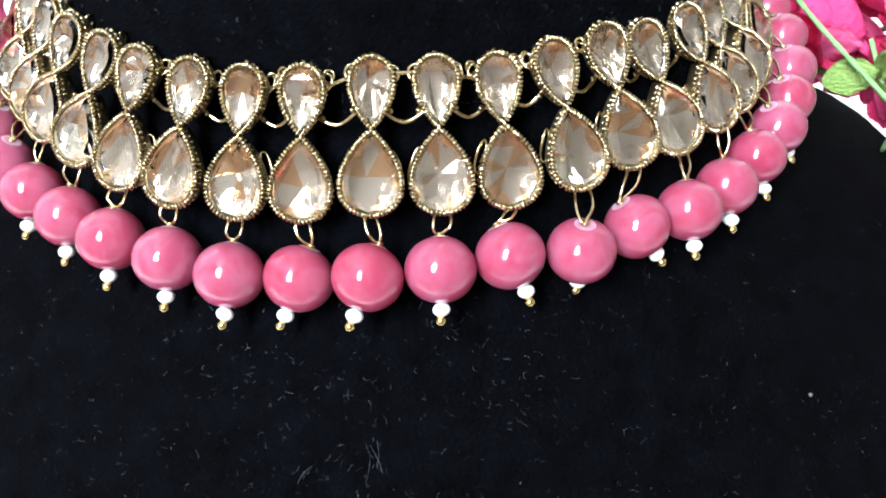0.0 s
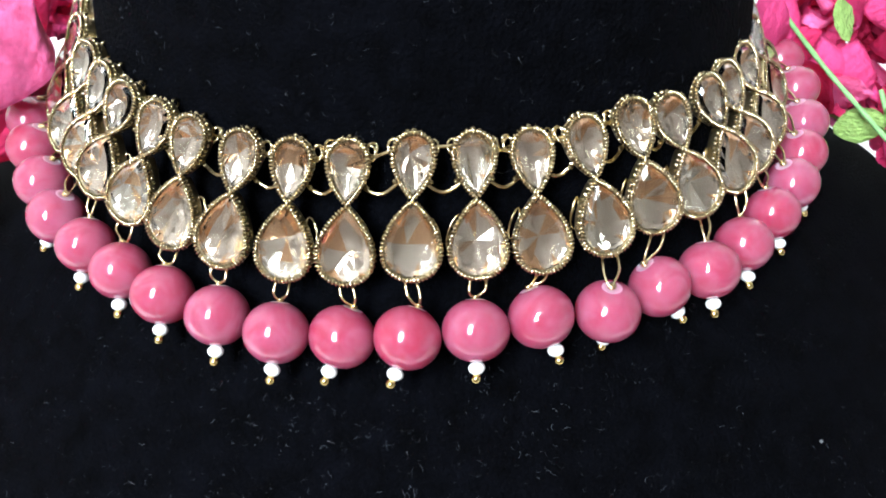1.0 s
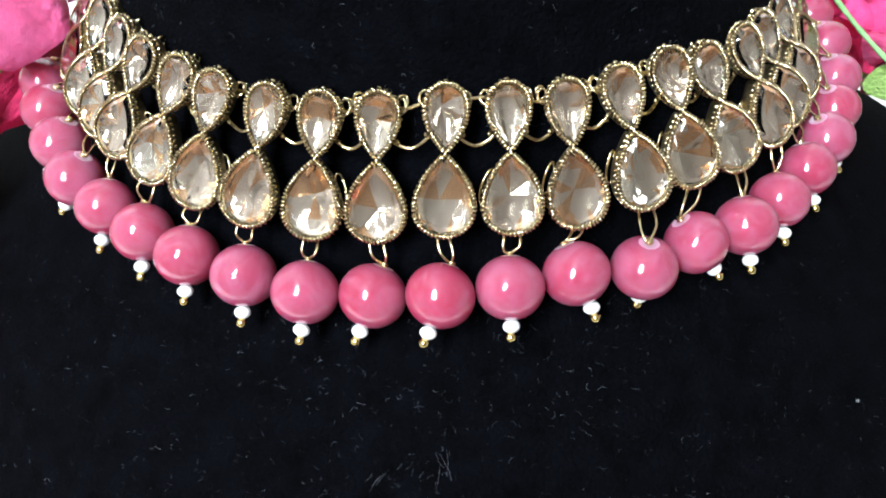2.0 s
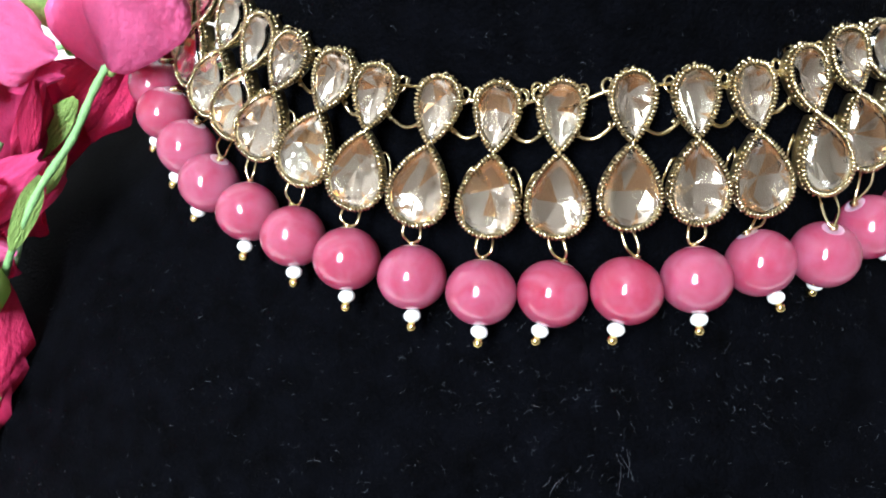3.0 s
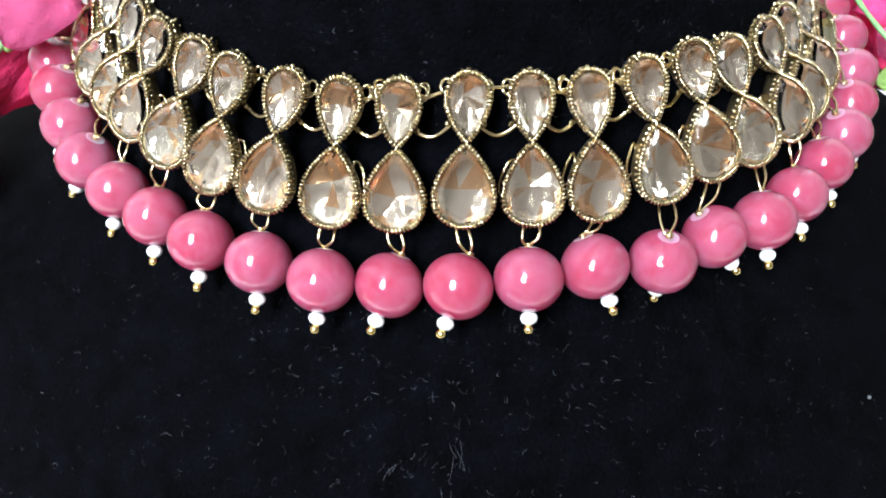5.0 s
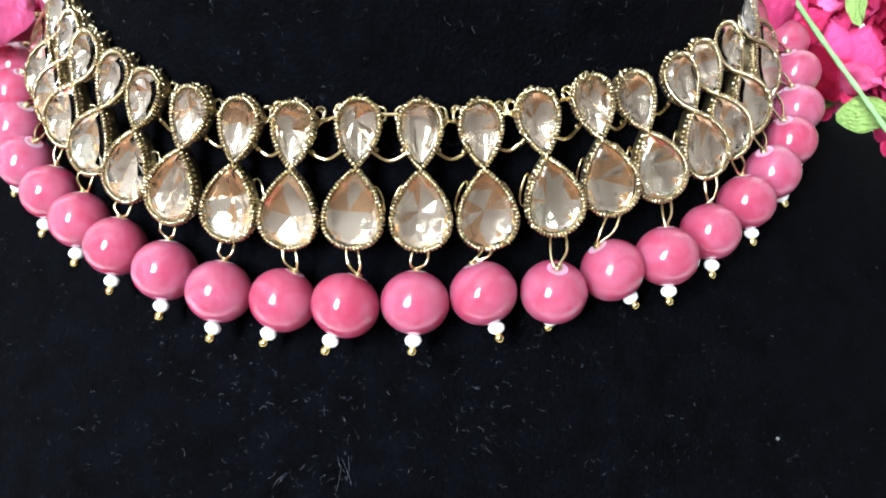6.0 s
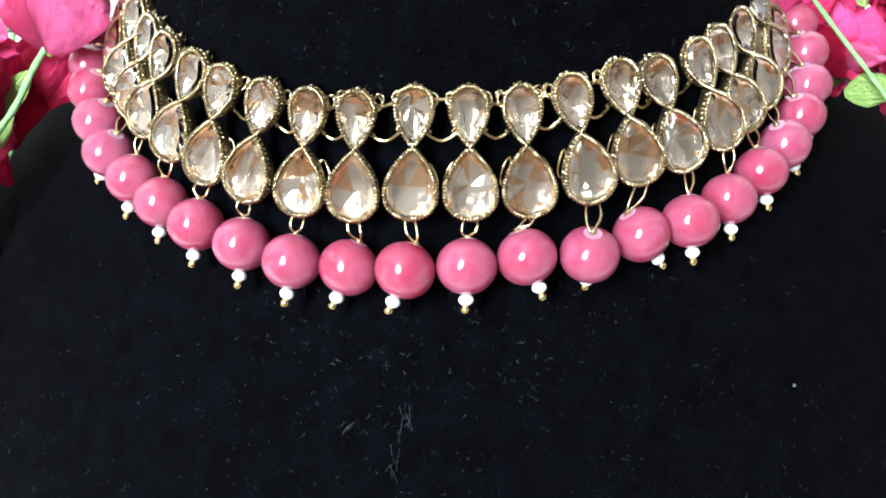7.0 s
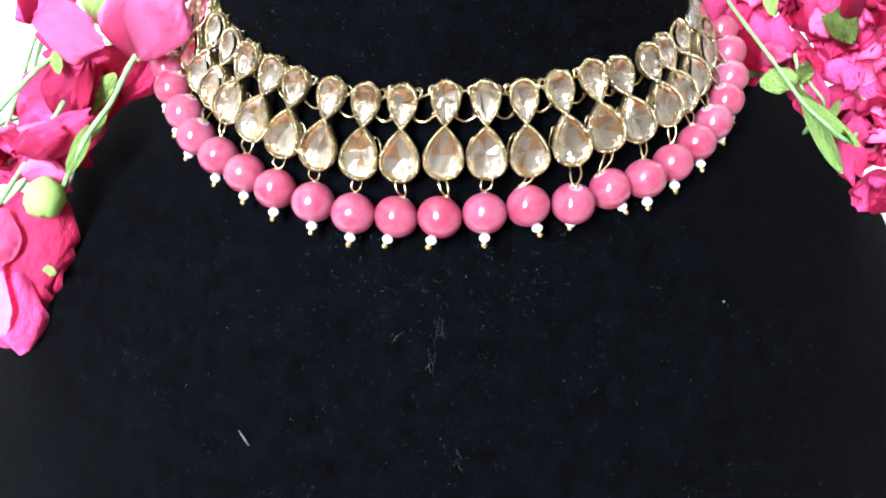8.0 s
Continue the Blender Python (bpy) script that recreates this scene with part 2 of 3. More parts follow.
def display_bust():
    bm = bmesh.new()
    heights = [k * 4.0 for k in range(66)]
    heights = [h for h in heights if h <= 258]
    n, rings = 96, []
    for h in heights:
        # small smoothing of the outline between the rows
        ring = []
        for k in range(n):
            turn = 360 * k / n - 180
            p = sum((bust_point(turn, min(max(h + d, 0), 262)) for d in (-6, -2, 2, 6)), Vector()) / 4
            ring.append(bm.verts.new(p))
        rings.append(ring)
    for r, s in zip(rings, rings[1:]):
        for k in range(n):
            bm.faces.new((r[k], r[(k + 1) % n], s[(k + 1) % n], s[k]))
    bm.faces.new(rings[0][::-1])
    top = bm.verts.new((0, AXIS_Y * MM, 0.284))
    inner = [bm.verts.new(v.co.lerp(top.co, 0.12) + Vector((0, 0, 0.003))) for v in rings[-1]]
    for k in range(n):
        bm.faces.new((rings[-1][k], rings[-1][(k + 1) % n], inner[(k + 1) % n], inner[k]))
        bm.faces.new((inner[k], inner[(k + 1) % n], top))
    return tagged(new("display_bust", to_mesh("display_bust", bm, VELVET)),
                  "black velvet necklace display bust with specks of white lint", "display bust")


bust = display_bust()


def lint_material():
    """Dull fibres, some nearly as dark as the velvet, a few pale."""
    m = material("lint", (0.5, 0.52, 0.56), 0.9)
    n, link = m.node_tree.nodes, m.node_tree.links.new
    geo, ramp = n.new("ShaderNodeNewGeometry"), n.new("ShaderNodeValToRGB")
    ramp.color_ramp.elements[0].color = (0.006, 0.008, 0.012, 1)
    ramp.color_ramp.elements[1].color = (0.12, 0.125, 0.14, 1)
    for at, c in ((0.6, (0.026, 0.033, 0.045, 1)), (0.9, (0.055, 0.066, 0.08, 1)), (0.985, (0.085, 0.095, 0.105, 1))):
        ramp.color_ramp.elements.new(at).color = c
    link(geo.outputs["Random Per Island"], ramp.inputs[0])
    link(ramp.outputs[0], n["Principled BSDF"].inputs["Base Color"])
    return m


LINT_DULL = lint_material()


def lint(name, count, seed, heights, sizes, label):
    """Loose curly fibres and specks on the velvet."""
    rng = random.Random(seed)
    bm = bmesh.new()
    for _ in range(count):
        h = rng.uniform(*heights)
        turn = rng.gauss(0, 42)
        p = bust_point(turn, h, 0.2)
        side = (bust_point(turn + 2, h, 0.2) - p).normalized()
        down = (bust_point(turn, h - 3, 0.2) - p).normalized()
        length = rng.uniform(*sizes) * rng.choice((0.4, 0.7, 1.0)) * MM
        way, curl = rng.uniform(0, math.tau), rng.uniform(-1.3, 1.3)
        pts = [p]
        for _k in range(4):
            pts.append(pts[-1] + (side * math.cos(way) + down * math.sin(way)) * length / 4)
            way += curl * rng.uniform(0.3, 1.0)
        tube(bm, pts, rng.uniform(0.011, 0.03) * MM, 3, ends=False)
    return tagged(new(name, to_mesh(name, bm, LINT_DULL)), label, "lint", kind="stuff")


lint("lint_fibres", 5600, 5, (45, 176), (0.3, 1.5), "fine curly lint fibres clinging to the black velvet")
lint("neck_lint", 700, 6, (200, 250), (0.4, 1.5), "fine curly lint fibres on the black velvet neck")


def fluff(places, seed, count, length, label):
    """A small tangle of pale fibres between two places on the velvet, given as turn and height."""
    rng = random.Random(seed)
    bm = bmesh.new()
    (t0, h0), (t1, h1) = places
    for _ in range(count):
        k = rng.random()
        t, h = t0 + (t1 - t0) * k + rng.uniform(-0.5, 0.5), h0 + (h1 - h0) * k
        p = bust_point(t, h, 0.35)
        q = bust_point(t + rng.uniform(-1, 1), h - length * rng.uniform(0.3, 1), 0.4)
        tube(bm, [p, p.lerp(q, 0.5) + Vector((rng.uniform(-0.4, 0.4), -0.1, 0)) * MM, q], 0.024 * MM, 3)
    tagged(new("lint_tuft", to_mesh("lint_tuft", bm, LINT_TUFT)), label, "lint")


LINT_TUFT = material("grey_lint", (0.06, 0.066, 0.08), 0.9, vary=0.2)
fluff(((0.2, 160), (-0.8, 151)), 3, 9, 4, "thin upright tangle of grey lint on the velvet")
fluff(((1.5, 137), (1.8, 132)), 4, 4, 3, "small tangle of grey lint on the velvet")
fluff(((-5, 157), (-4, 155)), 8, 4, 2, "small tangle of grey lint on the velvet")
bm = bmesh.new()
p, q = bust_point(-18.8, 132, 0.4), bust_point(-17.3, 129.5, 0.5)
tube(bm, [p, p.lerp(q, 0.5), q], [0.1 * MM, 0.28 * MM, 0.14 * MM], 5)
tagged(new("lint_speck", to_mesh("lint_speck", bm, LINT)), "pale sliver of lint on the black velvet", "lint")
bm = bmesh.new()
ball(bm, bust_point(36, 152, 0.3), 0.32 * MM, 7, 5)
tagged(new("lint_speck", to_mesh("lint_speck", bm, LINT)), "tiny white speck on the black velvet", "lint")

# ---- the necklace ----
# Turn of each column round the neck, in degrees from the front: upper stone, lower stone, bead.
UPPER = [-85, -77, -68.5, -58.2, -50.7, -44.2, -36.5, -30.7, -21.9, -14.8, -7.4, 0.8, 8.3, 15.8, 22.8, 30.9, 37.75, 47.2, 53.2, 61.5, 73, 80, 89, 97]
LOWER = [-87, -79, -70.5, -61, -54.4, -48.1, -39.7, -32.2, -23.8, -15.5, -7.6, 0.6, 8.6, 16.6, 24.7, 32.9, 41.45, 50.7, 56.9, 65.6, 77.5, 85, 94, 102]
BEADS = [-85, -77, -70.5, -61, -54.9, -48.4, -40.9, -32.7, -24.3, -16, -8, 0.1, 8.2, 16.4, 25.1, 33.8, 41.1, 51, 60, 66.4, 76.7, 82.8, 91, 99]
# How far each hangs off the even line: upper and lower stones up or down, beads outwards and up or down, in millimetres.
UP_OFF = [0, 0, 0.6, 0.8, 0.8, 0.4, -0.1, -1, -0.5, -0.7, 0, 0.6, 0.85, 0.15, 1.1, 1.45, 0.83, 0.3, 0.1, 0, 0, 0, 0, 0]
LOW_OFF = [0, 0, 0.6, 1, 0.7, 0.3, 0.3, -0.3, -0.7, -0.8, -0.5, 1.2, 0.55, 0.45, 1.2, 1.45, 0.03, 0.2, 0.6, 0.1, 0, 0, 0, 0]
BEAD_OUT = [0, -0.2, 0, 0.4, 0.8, -0.2, -0.6, -0.3, -0.4, 0.1, -0.8, 0.9, 0.2, -0.4, 0.3, -0.8, 0.8, -0.5, -0.4, 0.5, 0.6, 0.8, 0.5, 0]
BEAD_OFF = [1.5, 1.8, 1.4, 1.85, 0.1, -0.95, -1.1, -0.9, -0.9, -1, -0.7, 0.45, 0.75, 1.1, -0.1, 0, -0.2, -1.7, -1.9, -0.75, -2.2, -0.7, 0, 0]
# Columns that stand off the even ring, outwards in millimetres, and beads that lean more or less than the rest, in degrees.
STAND_OUT = {7: -0.5, 9: -0.4, 10: -0.4, 14: 0.9}
LEAN = {14: -14}
SWING = [0, -5, -10, -12, -20, 13, 18, 10, 7, 1.5, -18, -19, -2.5, 18, 4, 30, -8, -19, -7, 20, 15, 5, 0, 0]


def ring_point(turn, radii, heights):
    k = turn / 60
    r = sum(c * k ** i for i, c in enumerate(radii))
    z = sum(c * k ** i for i, c in enumerate(heights))
    a = radians(turn)
    return Vector((r * math.sin(a), AXIS_Y - r * math.cos(a), z)) * MM


def upper_at(turn):
    return ring_point(turn, (59.2, -1.0, -0.4), (202.9, 0.6, 8.5, -0.7))


def lower_at(turn):
    return ring_point(turn, (61.1, -0.9, 1.4), (193.0, 0.8, 7.6, -0.5))


def bead_at(turn):
    return ring_point(turn, (62.9, -1.0, 3.4), (181.2, 0.3, 9.6, -0.3))


def drop_outline(width, height, n, tip=0.8):
    """A pear outline with its tip at the origin and its round end at -height, counted from the tip."""
    raw = []
    for k in range(n):
        f = math.tau * k / n
        raw.append((math.sin(f) * abs(math.sin(f / 2)) ** tip, -(1 - math.cos(f)) / 2))
    top = max(x for x, _ in raw)
    return [Vector((x / top * width / 2, 0, z * height)) for x, z in raw]


def even(points, n):
    """Points at even steps round a closed outline."""
    pts = points + points[:1]
    run = [0.0]
    for a, b in zip(pts, pts[1:]):
        run.append(run[-1] + (b - a).length)
    out, j = [], 0
    for k in range(n):
        d = run[-1] * k / n
        while run[j + 1] < d:
            j += 1
        f = (d - run[j]) / max(run[j + 1] - run[j], 1e-9)
        out.append(pts[j].lerp(pts[j + 1], f))
    return out


UP_W, UP_H, LOW_W, LOW_H, DEEP = 6.1, 9.05, 8.3, 10.8, 2.6


def outline(width, height, n, upper, inset=0.0):
    pts = even(drop_outline(width, height, 160), n)
    mid = Vector((0, 0, -height * 0.58))
    if inset:
        pts = [mid + (p - mid) * (1 - inset / (width / 2)) for p in pts]
        top = max(p.z for p in pts)
        pts = [p - Vector((0, 0, (top + inset * 0.25) * max(0, 1 + p.z / height))) for p in pts]
    if upper:
        pts = [Vector((p.x, p.y, -p.z)) for p in pts]
    return [p * MM for p in pts]


def cup_mesh():
    """Both cups of a column: walls and back plates, with a plain band behind the beaded edge."""
    bm = bmesh.new()
    for w, h, up in ((UP_W, UP_H, True), (LOW_W, LOW_H, False)):
        n = 40
        loops = []
        for inset, y in ((0.9, 2.5), (0.7, 0.05), (0.4, 0.05), (0.42, 0.5), (0.6, 0.9), (0.5, 1.4), (0.5, 1.9), (0.5, 2.2), (0.9, DEEP)):
            loops.append([bm.verts.new(p + Vector((0, y * MM, 0))) for p in outline(w, h, n, up, inset)])
        for r, s in zip(loops, loops[1:]):
            for k in range(n):
                bm.faces.new((r[k], r[(k + 1) % n], s[(k + 1) % n], s[k]))
        bm.faces.new(loops[-1])
        bm.faces.new(loops[0])
    bmesh.ops.recalc_face_normals(bm, faces=bm.faces[:])
    return to_mesh("setting_cup", bm, GOLD_DARK)


def grain(bm, place, along, radial, long, wide):
    """One grain of the rope edge: a small ellipsoid, longer across the rope than along it."""
    x = Vector(radial).normalized()
    z = Vector(along)
    z = (z - x * z.dot(x)).normalized()
    bmesh.ops.create_uvsphere(bm, u_segments=7, v_segments=5, radius=1.0,
                              matrix=basis(place, x, z.cross(x), z) @ Matrix.Diagonal((long * MM, long * 0.95 * MM, wide * MM, 1)))


def rim_mesh():
    """The rope edge of close grains round both stones, a finer one behind it, and the knobs at the head."""
    bm = bmesh.new()
    for w, h, n, up in ((UP_W, UP_H, 44, True), (LOW_W, LOW_H, 54, False)):
        for inset, y, long, share in ((0.41, -0.1, 0.45, 1.0), (0.30, 0.72, 0.34, 0.7)):
            pts = outline(w, h, int(n * share), up, inset)
            for k, p in enumerate(pts):
                along = pts[(k + 1) % len(pts)] - pts[k - 1]
                lean = along.normalized() * 0.15
                grain(bm, p + Vector((0, y * MM, 0)), along, Vector((along.z, 0, -along.x)).normalized() + lean, long,
                      0.25 if share == 1 else 0.29)
    for x, y, z, r in ((0, 0.7, -0.3, 0.42), (-0.8, 0.8, -0.45, 0.34), (0.8, 0.8, -0.45, 0.34)):
        ball(bm, Vector((x, y, UP_H + z)) * MM, r * MM, 7, 5)
    # the upright ring at the back of the head, and scrolls at its sides
    tube(bm, [Vector((0, 2.9 + 0.85 * math.cos(f), UP_H - 1.1 + 0.9 * math.sin(f))) * MM for f in (math.tau * k / 10 for k in range(10))], 0.26 * MM, 5, closed=True)
    for sx in (-1, 1):
        tube(bm, [Vector((sx * (2.5 + 0.75 * math.cos(f)), 2.2 + 0.35 * math.sin(f), UP_H - 2.4 + 1.0 * math.sin(f))) * MM for f in (math.tau * k / 10 for k in range(10))],
             0.24 * MM, 5, closed=True)
        ball(bm, Vector((sx * 2.3, 1.9, 2.2)) * MM, 0.42 * MM, 7, 5)
    return to_mesh("beaded_rim", bm, GOLD)


def stone_mesh(w, h, up, seed):
    """A foiled pear-cut stone: a clear crown with a broad table over a mirror-backed cone of broad, shallow facets with steep edges."""
    rng = random.Random(seed)
    bm = bmesh.new()
    n = 24
    girdle = outline(w, h, n, up, 0.66)
    mid = sum(girdle, Vector()) / n + Vector((0, 0, (-0.05 if not up else 0.05) * h * MM))
    # the clear crown: twelve sloping facets round the table
    g = [bm.verts.new(p + Vector((0, 0.1 * MM, 0))) for p in girdle]
    t = [bm.verts.new(mid + (p - mid) * 0.78 + Vector((0, -0.55 * MM, 0))) for p in girdle[::2]]
    low = [bm.verts.new(p + Vector((0, 0.16 * MM, 0))) for p in girdle]
    for k in range(12):
        bm.faces.new((g[2 * k], g[2 * k + 1], g[(2 * k + 2) % n], t[(k + 1) % 12], t[k]))
    for k in range(n):
        bm.faces.new((g[k], low[k], low[(k + 1) % n], g[(k + 1) % n]))
    bm.faces.new(t[::-1])
    bm.faces.new(low)
    bmesh.ops.recalc_face_normals(bm, faces=bm.faces[:])
    # the foil behind: broad inner facets meeting off the middle, and a steep outer belt
    m = rng.choice((6, 6, 8))
    step, deep = n // m, rng.uniform(1.1, 1.5)
    shift = Vector((rng.uniform(-1.3, 0.4), 0, rng.uniform(-0.2, 1.6))) * w / 8 * MM
    rim = [bm.verts.new(p + Vector((0, 0.22 * MM, 0))) for p in girdle]
    tip = bm.verts.new(mid + shift + Vector((0, deep * MM, 0)))
    belt = []
    for k in range(m):
        r = rng.uniform(0.55, 0.78)
        belt.append(bm.verts.new(mid + shift * 0.25 + (girdle[step * k + step // 2] - mid) * r + Vector((0, deep * rng.uniform(0.55, 0.92) * MM, 0))))
    for k in range(m):
        a, b, d = belt[k - 1], belt[k], rim[step * k]
        inner = [bm.faces.new((a, d, tip)), bm.faces.new((d, b, tip))] if rng.random() < 0.45 else [bm.faces.new((a, b, tip)), bm.faces.new((a, d, b))]
        arc = [rim[(step * k + q) % n] for q in range(step + 1)]
        outer = [bm.faces.new((arc[q], arc[q + 1], b)) for q in range(step)]
        # Twice-reflected amber is put into the colour of outer and higher facets.
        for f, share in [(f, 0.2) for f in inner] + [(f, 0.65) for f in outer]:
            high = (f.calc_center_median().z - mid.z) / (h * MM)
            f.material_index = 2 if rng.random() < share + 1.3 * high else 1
            f.smooth = rng.random() < 0.55
    return to_mesh("stone", bm, [CRYSTAL, FOIL, FOIL_REFLECTION], None)


def bead_mesh():
    """A round glass bead with a drilled hole, its axis upright."""
    bm = bmesh.new()
    n, rings = 32, 20
    loops = []
    profile = [(0.75, 2.0)] + [(4.5 * math.sin(f), 4.2 * math.cos(f)) for f in (0.17 + (math.pi - 0.34) * k / rings for k in range(rings + 1))] + [(0.75, -2.0)]
    for r, z in profile:
        loops.append([bm.verts.new((r * MM * math.cos(k * math.tau / n), r * MM * math.sin(k * math.tau / n), z * MM)) for k in range(n)])
    for r, s in zip(loops, loops[1:]):
        for k in range(n):
            bm.faces.new((r[k], s[k], s[(k + 1) % n], r[(k + 1) % n]))
    bm.faces.new(loops[0])
    bm.faces.new(loops[-1][::-1])
    for f in bm.faces:
        c = f.calc_center_median()
        if c.z > 0 and math.hypot(c.x, c.y) < 1.2 * MM:
            f.material_index = 1
    bmesh.ops.recalc_face_normals(bm, faces=bm.faces[:])
    return to_mesh("pink_bead", bm, [PINK, PINK_GROUND])


def seed_mesh():
    bm = bmesh.new()
    ball(bm, (0, 0, 0), 1.12 * MM, 16, 10, 0.78)
    return to_mesh("seed_bead", bm, PEARL)


def pin_mesh():
    bm = bmesh.new()
    ball(bm, (0, 0, 0), 0.68 * MM, 14, 8)
    tube(bm, [(0, 0, 0), (0, 0, 2.2 * MM)], 0.2 * MM, 6)
    return to_mesh("head_pin", bm, BRIGHT_GOLD)


necklace = tagged(new("necklace"), "gold choker of pear-cut champagne stones with a fringe of pink beads", "necklace")
CUP, RIM, BEAD, SEED, PIN = cup_mesh(), rim_mesh(), bead_mesh(), seed_mesh(), pin_mesh()
UP_STONES = [stone_mesh(UP_W, UP_H, True, s) for s in range(9)]
LOW_STONES = [stone_mesh(LOW_W, LOW_H, False, 20 + s) for s in range(9)]
rng = random.Random(11)
frames = []
for i, (tu, tl, tb) in enumerate(zip(UPPER, LOWER, BEADS)):
    u, l, b = upper_at(tu), lower_at(tl), bead_at(tb)
    u.z, l.z, b.z = u.z + UP_OFF[i] * MM, l.z + LOW_OFF[i] * MM, b.z + BEAD_OFF[i] * MM
    for at, where in ((u, tu), (l, tl)):
        at += Vector((math.sin(radians(where)), -math.cos(radians(where)), 0)) * STAND_OUT.get(i, 0) * MM
    b += Vector((math.sin(radians(tb)), -math.cos(radians(tb)), 0)) * BEAD_OUT[i] * MM
    z = (u - l).normalized()
    turn = (tu + tl) / 2
    turn = radians(turn * (0.57 + 0.11 * min(1, abs(turn) / 80) ** 4) + rng.uniform(-4, 4))
    x = Vector((math.cos(turn), math.sin(turn), 0))
    x = (x - z * x.dot(z)).normalized()
    y = z.cross(x)
    neck = u.lerp(l, 0.47)
    m = basis(neck, x, y, z)
    frames.append(m)
    col = part("stone_setting", CUP, necklace, m)
    part("beaded_rim", RIM, col)
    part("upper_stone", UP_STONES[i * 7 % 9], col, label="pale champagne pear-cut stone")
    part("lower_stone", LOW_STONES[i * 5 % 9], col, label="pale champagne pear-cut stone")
    # the bead hangs below, leaning out along the chest
    tb = radians(tb)
    side, out = Vector((math.cos(tb), math.sin(tb), 0)), Vector((math.sin(tb), -math.cos(tb), 0))
    lean, swing = radians(LEAN.get(i, rng.uniform(20, 27))), radians(SWING[i])
    down = (-Vector((0, 0, 1)) * math.cos(lean) + out * math.sin(lean)) * math.cos(swing) + side * math.sin(swing)
    bx = (side - down * side.dot(down)).normalized()
    bm_ = basis(b, bx, bx.cross(down), -down)
    bead = part("pink_bead", BEAD, necklace, bm_)
    part("seed_bead", SEED, bead, pose(0.1 * MM, 0, -4.9 * MM, rng.uniform(-12, 12), rng.uniform(-12, 12)), "glossy white seed bead")
    part("head_pin", PIN, bead, pose(0, 0, -6.3 * MM), "small gold ball pin")
    # the wire: a hook from the lower stone's ring to the bead's hole
    foot = m @ Vector((0, 1.6 * MM, -LOW_H * MM))
    head = bm_ @ Vector((0, 0, 4.0 * MM))
    gap = (foot - head).length
    w = rng.uniform(0.7, 1.3) * MM * rng.choice((-1, 1))
    mid = foot.lerp(head, 0.5)
    wire = bmesh.new()
    tube(wire, smooth_path([head - down * -0.6 * MM, head - down * 0.35 * MM, mid - x * w - y * 0.5 * MM, foot - x * w * 0.8 + z * 0.4 * MM,
                            foot + z * 1.0 * MM + y * 0.6 * MM, foot + x * w * 0.9 + z * 0.5 * MM, mid + x * w * 1.1 - y * 0.4 * MM,
                            head + x * w * 0.5 - down * 0.5 * MM, head - x * w * 0.35 - down * 0.35 * MM]), 0.2 * MM, 6)
    for k in range(2):
        c = head - down * (0.15 + 0.3 * k) * MM
        tube(wire, [c + (bx * math.cos(a) + bx.cross(down) * math.sin(a)) * 0.42 * MM for a in (math.tau * j / 10 for j in range(10))],
             0.17 * MM, 5, closed=True)
    part("wire_hook", to_mesh("wire_hook", wire, WIRE), necklace)

# the links behind the upper stones
for i, (a, b) in enumerate(zip(frames, frames[1:])):
    bm = bmesh.new()
    pa = lambda x, z, y=2.2: a @ (Vector((x, y, z)) * MM)
    pb = lambda x, z, y=2.2: b @ (Vector((x, y, z)) * MM)
    top, low = rng.uniform(5.8, 6.6), rng.uniform(1.3, 2.0)
    sag = Vector((0, 0, -0.7 * MM))
    loop = [pa(0.5, 4), pa(0.9, top), pa(2.6, top + 0.1), pb(-2.6, top + 0.1), pb(-0.9, top), pb(-0.5, 4), pb(-1.6, low + 0.7),
            pa(0, low).lerp(pb(0, low), 0.5) + sag, pa(1.6, low + 0.7)]
    tube(bm, smooth_path(loop + loop[:1], 5)[:-1], 0.3 * MM, 6, closed=True)
    part("chain_link", to_mesh("chain_link", bm, WIRE), necklace)
    bm = bmesh.new()
    for m, s in ((a, 1), (b, -1)):
        # small wire eyes soldered to the back of the cups
        for cz, r, squeeze in ((rng.uniform(6.0, 7.4), rng.uniform(0.7, 1.0), 0.8), (-rng.uniform(3.6, 4.4), rng.uniform(1.8, 2.2), 0.3)):
            if rng.random() < 0.35:
                continue
            cx = s * (2.75 if cz > 0 else 3.0)
            tube(bm, [m @ (Vector((cx + r * squeeze * math.cos(f) - s * (0.35 * r * math.sin(f) if cz < 0 else 0), 2.4 + 0.3 * math.sin(2 * f), cz + r * math.sin(f))) * MM)
                      for f in (math.tau * j / 12 for j in range(12))], 0.2 * MM, 5, closed=True)
    part("wire_eye", to_mesh("wire_eye", bm, GOLD), necklace)

# ---- paper flowers ----


